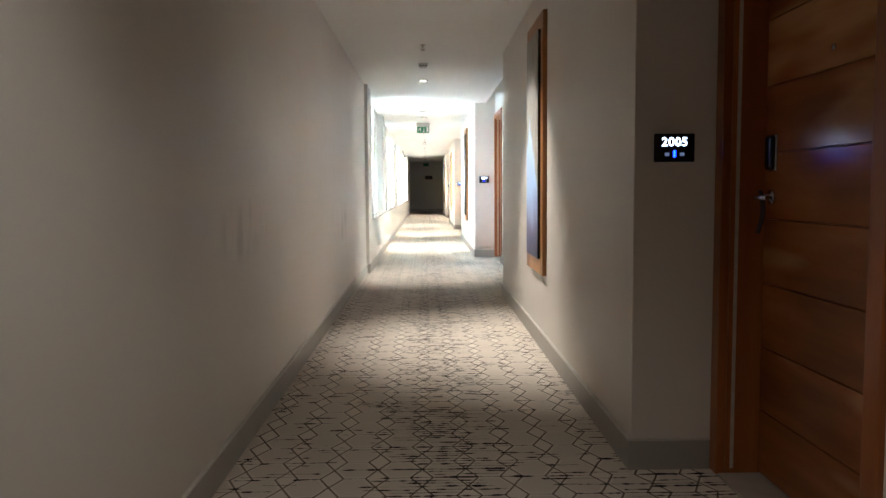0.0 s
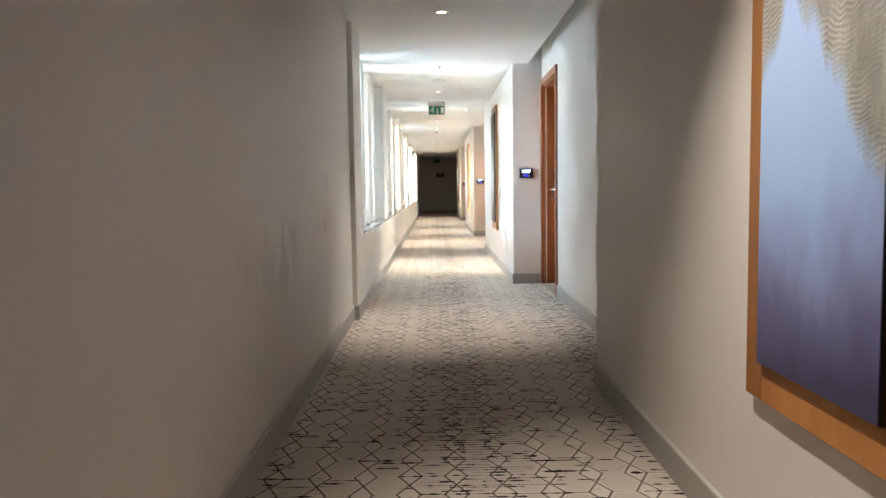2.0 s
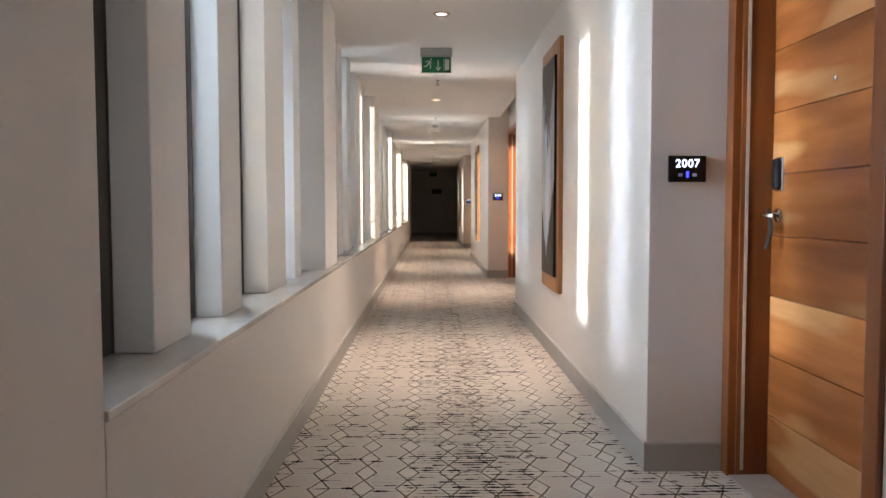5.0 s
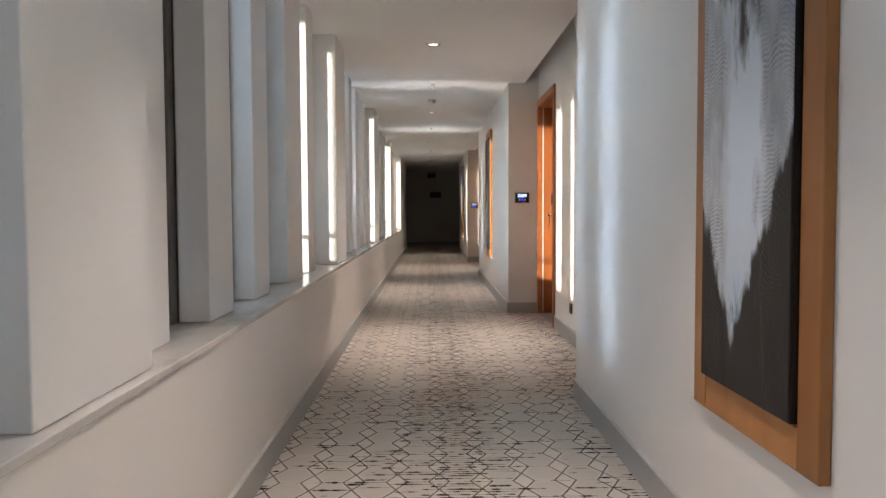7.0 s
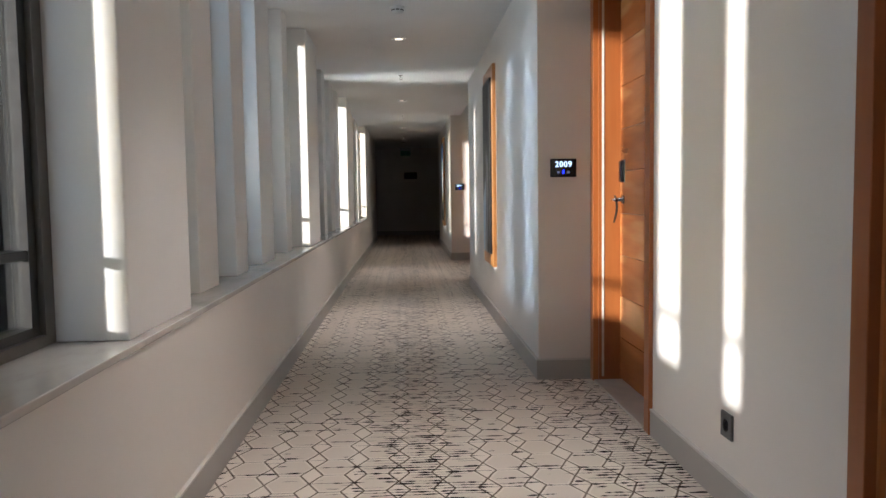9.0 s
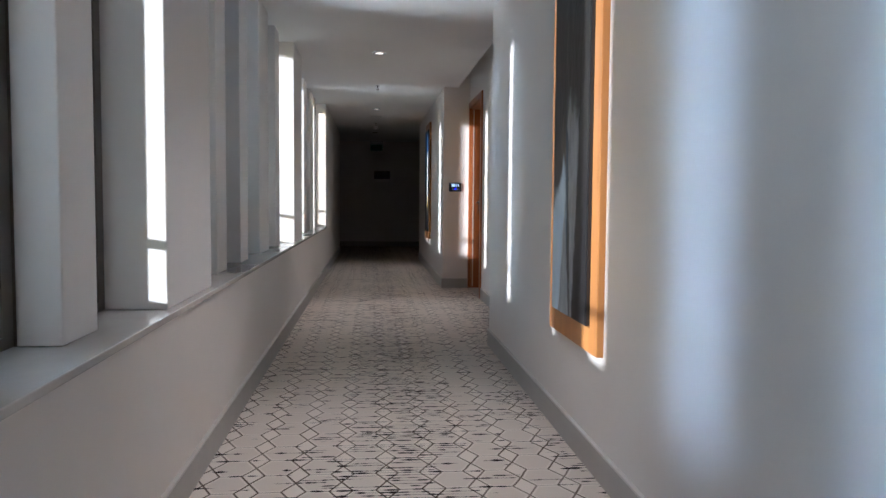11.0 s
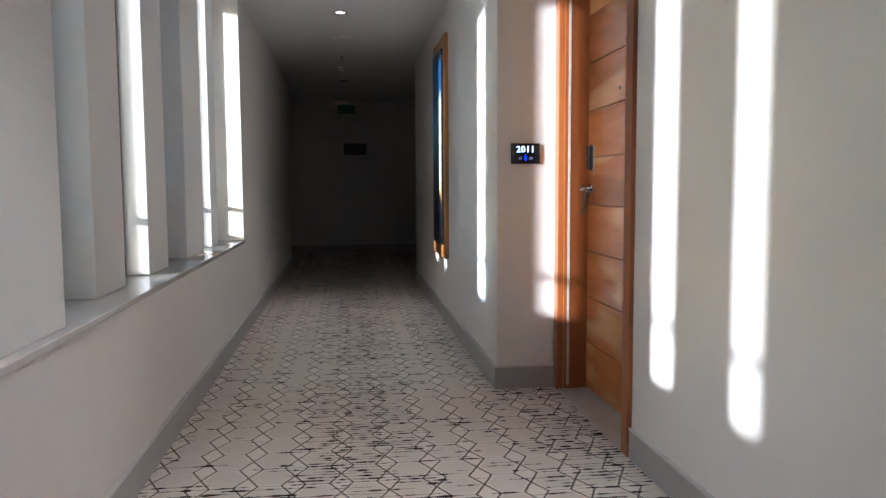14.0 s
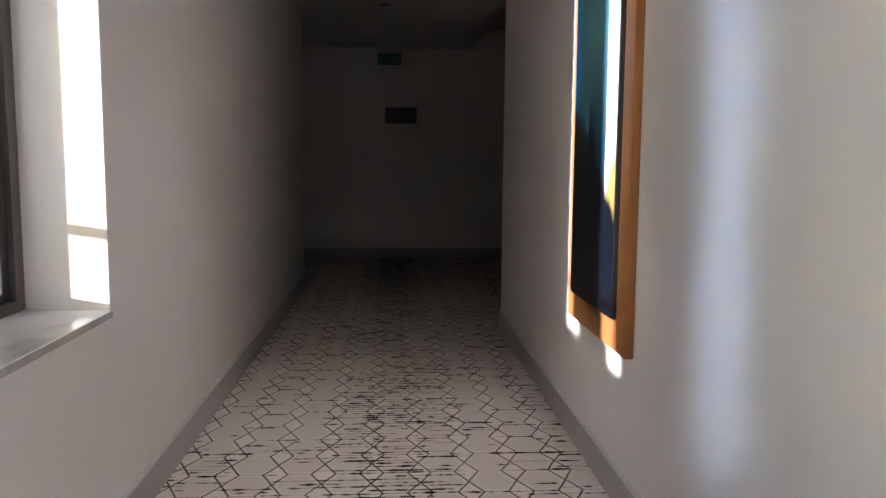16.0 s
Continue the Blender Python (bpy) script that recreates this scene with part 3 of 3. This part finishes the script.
def build_door(number, y_corner, way):
    """A bedroom door in a recess. way 1: the casing runs back from the corner at y_corner; -1: on from it."""
    root = base(f"door_{number}", (XD, y_corner, 0), "closed orange-brown veneered bedroom door in a wooden casing", "door", "bedroom doors", "structure")

    def B(x0, x1, a0, a1, z0, z1, bevel=0.0):
        return box(x0, x1, -way * a0, -way * a1, z0, z1, bevel)

    e = 0.003
    for n, (a0, a1) in (("casing_post", (e, CAS)), ("casing_post", (DW - CAS, DW - e))):
        part(n, B(-0.018, 0.03, a0, a1, 0, DTOP, 0.003), CASING, root)
    part("casing_head", B(-0.0178, 0.03, CAS, DW - CAS, DTOP - CAS, DTOP, 0.003), CASING, root)
    for a0, a1 in ((CAS - 0.022, CAS + 0.012), (DW - CAS - 0.012, DW - CAS + 0.022)):
        part("jamb", B(0.012, 0.20, a0, a1, 0, DTOP - CAS + 0.01), CASING, root)
    part("jamb_head", B(0.012, 0.20, CAS + 0.012, DW - CAS - 0.012, DTOP - CAS - 0.012, DTOP - CAS + 0.01), CASING, root)
    for a0, a1 in ((CAS + 0.012, CAS + 0.016), (DW - CAS - 0.016, DW - CAS - 0.012)):
        part("door_seal", B(0.028, 0.04, a0, a1, 0.03, DTOP - CAS - 0.014), SEAL, root, "pale rubber door seal")
    part("threshold", B(-0.016, 0.22, CAS + 0.013, DW - CAS - 0.013, -0.01, 0.012, 0.002), SILLSTONE, root, "beige stone threshold strip")
    l0, l1 = CAS + 0.015, DW - CAS - 0.015
    leaf = part("leaf", B(0.141, 0.182, l0, l1, 0.016, DTOP - CAS - 0.016), CASING, root)
    for k in range(9):
        ob = shared("plank", plank_mesh, leaf, (0.136, -way * (l0 + l1) / 2, 0.018 + k * PLANK_H))
        ob.scale = (1, -way, 1)
    # lever handle, lock and tag sit on the edge beside the corner
    hy = l0 + 0.062
    handle = part("handle", lathe([(0.026, 0.0), (0.026, 0.008), (0.012, 0.010), (0.011, 0.05)]), CHROME, root, "chrome lever handle", True)
    handle.location = (0.131, -way * hy, 1.03)
    handle.rotation_euler = (0, -math.pi / 2, 0)
    lever = part("lever", tube([(0.0, 0, 0.046), (0.0, way * 0.004, 0.062), (0.0, -way * 0.03, 0.068), (0.0, -way * 0.115, 0.068)], 0.0085), CHROME, handle, "", True)
    lever.location = (0, 0, 0)
    lock = part("card_lock", B(0.108, 0.135, hy - 0.026, hy + 0.026, 1.125, 1.245, 0.012), BLACK, root, "rounded black card lock")
    part("lock_rim", B(0.124, 0.137, hy - 0.031, hy + 0.031, 1.12, 1.25, 0.006), CHROME, lock, "chrome lock rim")
    tag = part("door_tag", tag_mesh(way), CARDTAG, root, "dark tag hanging on the handle")
    tag.location = (0.075, -way * (hy + 0.03), 1.025)
    peep = part("peephole", lathe([(0.009, 0), (0.009, 0.004), (0.005, 0.005)], 16), CHROME, root, "", True)
    peep.location = (0.131, -way * DW / 2, 1.48)
    peep.rotation_euler = (0, -math.pi / 2, 0)
    return root


def tag_mesh(way):
    """A loop over the lever and a curled strip under it."""
    bm = bmesh.new()
    n = 9
    rows = []
    for i in range(n + 1):
        t = i / n
        z = 0.03 - 0.15 * t
        x = 0.012 * math.sin(t * 3.6)
        half = 0.010 + 0.008 * min(1, t * 3) * (1 - 0.5 * t)
        rows.append([bm.verts.new((x + dx, s * half, z)) for s, dx in ((-1, -0.002), (1, -0.002), (1, 0.002), (-1, 0.002))])
    for a, b in zip(rows, rows[1:]):
        for k in range(4):
            bm.faces.new((a[k], a[(k + 1) % 4], b[(k + 1) % 4], b[k]))
    bm.faces.new(rows[0][::-1])
    bm.faces.new(rows[-1])
    bmesh.ops.recalc_face_normals(bm, faces=bm.faces[:])
    return bm


SILLSTONE = plain("threshold_stone", (0.48, 0.43, 0.37), 0.35, 0.0, 0.15, 12.0)
plank_mesh = mesh_of("plank", box(-0.005, 0.006, -(DW / 2 - CAS - 0.016), DW / 2 - CAS - 0.016, 0.0015, PLANK_H - 0.0015, 0.0022, 1), PLANK)
number = 1
for (a, b), n in zip(RECESSES, NEAR_EDGE):
    build_door(number, n, -1)
    build_door(number + 1, b, 1)
    number += 2


# ---- room displays ----
def words(name, body, size, mat, parent, at, label=""):
    """Letters as a thin mesh, read by someone who looks along +y."""
    cu = bpy.data.curves.new(name, "FONT")
    cu.body, cu.size, cu.extrude, cu.align_x, cu.align_y = body, size, 0.0004, "CENTER", "CENTER"
    cu.offset = size * 0.018
    tmp = new("letters", cu)
    me = bpy.data.meshes.new_from_object(tmp.evaluated_get(bpy.context.evaluated_depsgraph_get()))
    bpy.data.objects.remove(tmp)
    me.materials.clear()
    me.materials.append(mat)
    ob = new(name, me)
    ob.parent = parent
    ob.location = at
    ob.rotation_euler = (math.pi / 2, 0, 0)
    return tagged(ob, label)


def room_display(text, y):
    root = base("room_display", (1.06, y, 1.212), f"black glass room display showing {text} in white", "room display", "room displays")
    part("housing", box(-0.072, 0.072, -0.012, 0.0, -0.049, 0.049, 0.003), GREY, root)
    part("glass_face", box(-0.075, 0.075, -0.020, -0.011, -0.052, 0.052, 0.004), BLACK, root, "glossy black glass face")
    for k, digit in enumerate(text):
        words("digit", digit, 0.044, DIGITS, root, ((k - 1.5) * 0.0246, -0.0206, 0.02), "glowing white digit of the room number")
    part("blue_bar", box(-0.0045, 0.0045, -0.0212, -0.0195, -0.034, -0.010), BLUE, root, "glowing blue bar")
    for x in (-0.028, 0.028):
        part("icon", box(x - 0.008, x + 0.008, -0.0210, -0.0195, -0.030, -0.018), DIM, root, "faint icon")
    return root


for text, (a, b) in zip(("2005", "2007", "2009", "2011"), RECESSES):
    room_display(text, b)

# ---- paintings ----
ART = [
    make_canvas("painting_mist", [(0.0, (0.07, 0.065, 0.13)), (0.12, (0.15, 0.15, 0.28)), (0.23, (0.27, 0.33, 0.56)), (0.36, (0.36, 0.51, 0.78)), (1.0, (0.50, 0.62, 0.84))],
                [((0.33, 0.32, 0.29), True, 0.0, 1.0, 0.48, 0.7, 0.60, 0.2, 18.0)]),
    make_canvas("painting_shore", [(0.0, (0.42, 0.47, 0.52)), (0.4, (0.55, 0.61, 0.68)), (1.0, (0.62, 0.67, 0.72))],
                [((0.46, 0.48, 0.50), True, 1.0, 0.0, 0.0, 0.0, 0.66, 0.3, 14.0), ((0.12, 0.28, 0.46), False, 0.0, -0.5, 0.0, 0.0, -0.05, 0.9, 6.0),
                 ((0.36, 0.38, 0.40), True, -1.2, 0.3, 0.0, 0.0, -0.30, 0.5, 12.0), ((0.05, 0.045, 0.042), True, 0.0, 1.0, -0.6, 0.5, 0.55, 0.5, 10.0),
                 ((0.03, 0.026, 0.023), False, 0.0, -1.0, 0.55, 0.6, -0.12, 0.2, 26.0)]),
    make_canvas("painting_smoke", [(0.0, (0.014, 0.013, 0.014)), (0.5, (0.03, 0.027, 0.026)), (1.0, (0.012, 0.012, 0.013))],
                [((0.075, 0.062, 0.05), True, 0.0, 0.5, -1.0, 0.6, 0.05, 0.3, 12.0), ((0.42, 0.54, 0.66), False, 0.0, -1.0, -0.35, 0.685, -0.44, 0.16, 24.0),
                 ((0.03, 0.06, 0.10), False, -1.0, 0.0, 0.0, 0.0, -0.64, 0.16, 14.0), ((0.016, 0.015, 0.016), False, -1.0, 0.0, 0.0, 0.0, -0.56, 0.08, 20.0),
                 ((0.26, 0.29, 0.32), True, 0.0, -0.5, -1.0, 0.62, -0.18, 0.14, 28.0), ((0.24, 0.26, 0.28), True, 0.0, 0.25, -1.0, 0.4, -0.04, 0.16, 28.0),
                 ((0.02, 0.019, 0.018), False, 0.0, 1.0, 0.3, 0.5, 0.58, 0.2, 16.0)], 0.04),
    make_canvas("painting_night", [(0.0, (0.004, 0.004, 0.006)), (0.25, (0.006, 0.010, 0.020)), (0.4, (0.02, 0.06, 0.10)), (0.6, (0.07, 0.17, 0.23)), (0.8, (0.05, 0.13, 0.21)), (1.0, (0.02, 0.05, 0.12))],
                [((0.02, 0.20, 0.58), False, 1.0, 0.0, 0.0, 0.0, 0.84, 0.15, 20.0), ((0.005, 0.007, 0.014), False, 0.0, -1.0, -1.1, 0.55, -0.49, 0.12, 24.0),
                 ((0.62, 0.64, 0.60), False, -1.0, 0.0, 0.0, 0.0, -0.22, 0.05, 30.0), ((0.02, 0.07, 0.18), False, 0.0, 1.0, 0.0, 0.0, 0.72, 0.12, 12.0),
                 ((0.45, 0.30, 0.08), True, -0.5, -1.0, 0.0, 0.0, -0.37, 0.04, 30.0), ((0.004, 0.005, 0.009), False, 0.25, -1.0, 0.0, 0.0, -0.24, 0.05, 30.0)]),
]
ART_LABEL = ["tall misty blue and violet abstract painting in a wooden frame", "tall grey-blue shore-like abstract painting in a wooden frame",
             "tall dark abstract painting with pale smoke in a wooden frame", "tall night-blue and black abstract painting in a wooden frame"]


def painting(y, z, art, label):
    root = base("painting", (XR, y, z), label, "painting", "corridor paintings")
    W, H, M, D = 0.74, 1.68, 0.095, 0.028
    for y0, y1 in ((0, M), (W - M, W)):
        part("frame_side", box(-D, 0, y0, y1, 0, H, 0.003), PICWOOD, root)
    for z0, z1 in ((0, M), (H - M, H)):
        part("frame_rail", box(-D + 0.0006, -0.001, M, W - M, z0, z1, 0.002), PICWOOD, root)
    part("backing", box(-0.012, -0.002, M - 0.01, W - M + 0.01, M - 0.01, H - M + 0.01), BLACK, root, "black board behind the canvas")
    canvas = part("canvas_edge", box(-0.042, -0.012, M + 0.006, W - M - 0.006, M + 0.006, H - M - 0.006, 0.004), BLACK, root, "black canvas edge")
    face = part("canvas", box(-0.0445, -0.0405, 0, W - 2 * M - 0.018, 0, H - 2 * M - 0.018, 0.0015), art, canvas, "painted canvas face")
    face.location = (0, M + 0.009, M + 0.009)


for y, z, art, label in zip((2.71, 11.77, 20.19, 28.45), (0.505, 0.49, 0.465, 0.50), ART, ART_LABEL):
    painting(y, z, art, label)

# ---- ceiling fittings ----
def downlight(y, watts, aim=0.0, cone=110):
    """watts 0: switched off; aim: how far to the right its beam leans at the floor; cone: its beam's degrees."""
    root = base("downlight", (LINE, y, ZC), "small round recessed downlight, " + ("glowing warm" if watts else "switched off"), "downlight", "ceiling downlights")
    part("ring", lathe([(0.058, 0.0), (0.058, -0.003), (0.054, -0.006), (0.041, -0.006), (0.038, -0.002), (0.038, 0.0)], 32), TRIM, root, "", True)
    part("lamp_face", lathe([(0.036, -0.0005), (0.034, -0.004), (0.012, -0.005)], 24), LAMP if watts else DEADLAMP, root, "", True)
    if watts:
        lamp = new("downlight_beam", bpy.data.lights.new("downlight_beam", "SPOT"))
        lamp.data.energy, lamp.data.color, lamp.data.spot_size, lamp.data.spot_blend = watts, (1.0, 0.86, 0.78), radians(cone), 1.0
        lamp.data.shadow_soft_size = 0.03
        lamp.matrix_world = look((LINE, y, ZC - 0.02), (LINE + aim, y + 0.001, 0.0))


# the lit one at y -1.0 is unseen, added to brighten the dark start
for y, watts, aim, cone in ((-1.0, 1.9, 0, 110), (3.15, 11.5, 0.75, 78), (7.35, 9.0, 0.0, 66), (12.13, 22.0, 0, 80), (16.36, 20.0, 0, 80), (20.45, 18.0, 0, 80), (24.6, 11.0, 0.0, 80), (28.86, 4.0, 0, 76), (32.75, 0, 0, 0)):
    downlight(y, watts, aim, cone)


def smoke_detector(y):
    root = base("smoke_detector", (LINE, y, ZC), "round white smoke detector on the ceiling", "smoke detector", "smoke detectors")
    part("base_plate", lathe([(0.052, 0.0), (0.052, -0.012), (0.049, -0.014)], 28), WHITE, root, "", True)
    part("sensor_cap", lathe([(0.040, -0.014), (0.041, -0.030), (0.034, -0.042), (0.012, -0.046)], 28), WHITE, root, "", True)
    for k in range(8):
        a = 2 * math.pi * k / 8
        slot = part("vent_slot", box(-0.011, 0.011, -0.002, 0.002, -0.028, -0.020), GREY, root)
        slot.location = (0.0405 * math.cos(a), 0.0405 * math.sin(a), 0)
        slot.rotation_euler = (0, 0, a + math.pi / 2)


for y in (6.08, 19.37, 31.62):
    smoke_detector(y)


def sprinkler(y):
    root = base("sprinkler", (LINE, y, ZC), "small chrome fire sprinkler head", "sprinkler", "sprinklers")
    part("rose", lathe([(0.026, 0.0), (0.025, -0.004), (0.010, -0.006)], 20), CHROME, root, "", True)
    part("stem", lathe([(0.007, -0.005), (0.006, -0.022)], 12), CHROME, root, "", True)
    for s in (-1, 1):
        part("frame_arm", tube([(s * 0.006, 0, -0.02), (s * 0.012, 0, -0.032), (s * 0.004, 0, -0.046)], 0.0022, 8), CHROME, root, "", True)
    part("deflector", lathe([(0.020, -0.046), (0.020, -0.0485), (0.004, -0.050)], 20), CHROME, root, "", True)


for y in (5.02, 9.97, 14.9, 18.26, 22.4, 26.6, 30.9):
    sprinkler(y)


def ceiling_speaker(y):
    root = base("ceiling_speaker", (LINE, y, ZC), "flat round white ceiling loudspeaker", "loudspeaker", "ceiling loudspeakers")
    part("rim", lathe([(0.088, 0.0), (0.087, -0.006), (0.078, -0.009)], 36), WHITE, root, "", True)
    part("grille", lathe([(0.076, -0.006), (0.074, -0.011), (0.030, -0.013)], 36), WHITE, root, "", True)


for y in (11.04, 29.9):
    ceiling_speaker(y)


def bar(bm, x0, z0, x1, z1, w, d0, d1):
    """A straight stroke of a pictogram in the plane y = d0 .. d1."""
    v = Vector((x1 - x0, 0, z1 - z0))
    n = Vector((-v.z, 0, v.x)).normalized() * w / 2
    a, b = Vector((x0, 0, z0)), Vector((x1, 0, z1))
    c = [bm.verts.new(p + Vector((0, d, 0))) for d in (d0, d1) for p in (a - n, b - n, b + n, a + n)]
    for f in ((0, 1, 2, 3), (7, 6, 5, 4), (0, 4, 5, 1), (1, 5, 6, 2), (2, 6, 7, 3), (3, 7, 4, 0)):
        bm.faces.new([c[i] for i in f])


def figure(s):
    """The running mark of an escape sign in plain strokes, facing the way s."""
    bm = bmesh.new()
    f0, f1 = -0.0130, -0.0118
    for x0, z0, x1, z1, w in ((0.004, 0.012, 0.016, 0.034, 0.015), (0.016, 0.032, -0.008, 0.036, 0.007), (-0.008, 0.036, -0.018, 0.022, 0.007), (0.014, 0.030, 0.030, 0.016, 0.007),
                              (0.004, 0.014, 0.022, -0.004, 0.009), (0.022, -0.004, 0.018, -0.032, 0.008), (0.002, 0.012, -0.012, -0.008, 0.009), (-0.012, -0.008, -0.036, -0.010, 0.008)):
        bar(bm, s * x0, z0, s * x1, z1, w, f0, f1)
    k = [bm.verts.new((s * 0.024 + 0.0085 * math.cos(i * math.pi / 6), f0, 0.047 + 0.0085 * math.sin(i * math.pi / 6))) for i in range(12)]
    bm.faces.new(k)
    bmesh.ops.recalc_face_normals(bm, faces=bm.faces[:])
    return bm


def exit_sign(x, y, w, h, s, label, ink):
    """A ceiling-hung escape sign: battery box above, green plate below."""
    root = base("exit_sign", (x, y, ZC), label, "exit sign", "exit signs")
    part("battery_box", box(-w / 2 - 0.006, w / 2 + 0.006, -0.03, 0.03, -0.068, 0.0, 0.004), STEEL, root, "grey metal box")
    part("rim", box(-w / 2, w / 2, -0.008, 0.008, -0.074 - h, -0.069, 0.001), SIGNWHITE, root, "pale acrylic sign edge")
    m = 0.007
    face = part("green_face", box(-w / 2 + m, w / 2 - m, -0.0115, 0.0115, -0.074 - h + m, -0.074, 0.001), GREEN, root, "green sign face")
    zc = -0.074 - h / 2
    mark = part("running_mark", figure(1), ink, face)
    mark.location = (-w * 0.27 if s > 0 else w * 0.22, 0, zc)
    bm = bmesh.new()
    if s > 0:
        bar(bm, 0.0, 0.042, 0.0, -0.030, 0.008, -0.013, -0.0118)
        bar(bm, 0.0, -0.044, -0.018, -0.018, 0.008, -0.013, -0.0118)
        bar(bm, 0.0, -0.044, 0.018, -0.018, 0.008, -0.013, -0.0118)
    else:
        bar(bm, -0.034, 0.0, 0.03, 0.0, 0.006, -0.013, -0.0118)
        bar(bm, -0.036, 0.0, -0.018, 0.012, 0.006, -0.013, -0.0118)
        bar(bm, -0.036, 0.0, -0.018, -0.012, 0.006, -0.013, -0.0118)
    arrow = part("arrow", bm, ink, face)
    arrow.location = (w * 0.06 if s > 0 else -w * 0.24, 0, zc)
    if s > 0:
        d = bmesh.new()
        dx, dz = w * 0.345, zc
        bar(d, dx - 0.024, dz - 0.05, dx - 0.024, dz + 0.05, 0.004, -0.013, -0.0118)
        bar(d, dx - 0.026, dz + 0.05, dx + 0.026, dz + 0.05, 0.004, -0.013, -0.0118)
        bar(d, dx + 0.002, dz - 0.042, dx + 0.002, dz + 0.046, 0.034, -0.013, -0.0118)
        part("door_mark", d, ink, face)
        part("test_lamp", box(-0.005, 0.005, -0.006, 0.006, -0.074 - h - 0.012, -0.074 - h, 0.002), WHITE, root)


exit_sign(0.105, 13.28, 0.256, 0.136, 1, "green escape sign hanging under a grey box", SIGNWHITE)
exit_sign(0.17, YB - 0.12, 0.28, 0.14, -1, "unlit dark escape sign before the end wall", GREY)

plq = base("wall_plaque", (0.30, YB, 1.64), "small dark brown plaque on the end wall", "plaque")
part("plate", box(-0.18, 0.18, -0.014, 0.0, -0.09, 0.09, 0.004), PLAQUE, plq)
for z in (0.03, -0.02):
    part("line", box(-0.12, 0.12, -0.0155, -0.0135, z - 0.008, z + 0.008), GREY, plq, "unreadable line of writing")

out = base("wall_socket", (XD, 16.348, 0.283), "dark grey square wall socket above the skirting", "socket")
part("cover_plate", box(-0.010, 0.0, -0.043, 0.043, -0.043, 0.043, 0.003), GREY, out)
well = part("socket_well", lathe([(0.021, 0.0), (0.021, 0.0015), (0.018, 0.0015), (0.016, 0.0005)], 24), BLACK, out, "round black socket well", True)
well.location = (-0.0095, 0, 0)
well.rotation_euler = (0, -math.pi / 2, 0)

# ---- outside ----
# upright panels added along the facade to block the sun: it comes in only between them (stretches of the fin line that
# it reaches)
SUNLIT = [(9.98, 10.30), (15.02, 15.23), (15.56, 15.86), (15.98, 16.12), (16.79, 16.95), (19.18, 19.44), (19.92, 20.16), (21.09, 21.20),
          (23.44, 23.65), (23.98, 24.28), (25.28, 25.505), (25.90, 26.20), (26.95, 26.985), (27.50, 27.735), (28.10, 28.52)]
BLOCKER_X = -1.62
shift = SLANT * (-0.69 - BLOCKER_X)
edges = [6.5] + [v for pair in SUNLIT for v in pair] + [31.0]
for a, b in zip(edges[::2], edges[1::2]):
    structure("sun_blocker", box(BLOCKER_X - 0.03, BLOCKER_X, a - shift, b - shift, 0.6, 3.0, 0.004), FINP, "added white upright panel that blocks the sun outside the windows", "shading blade")

structure("ground", boxes([(-900, -1.35, -900, 900, -4.3, -4.0)]), painted("dry_ground", (0.52, 0.45, 0.36), (0.42, 0.36, 0.28), 0.9, 30.0, 0.4, 0.05), "dry pale ground outside the windows", "ground")
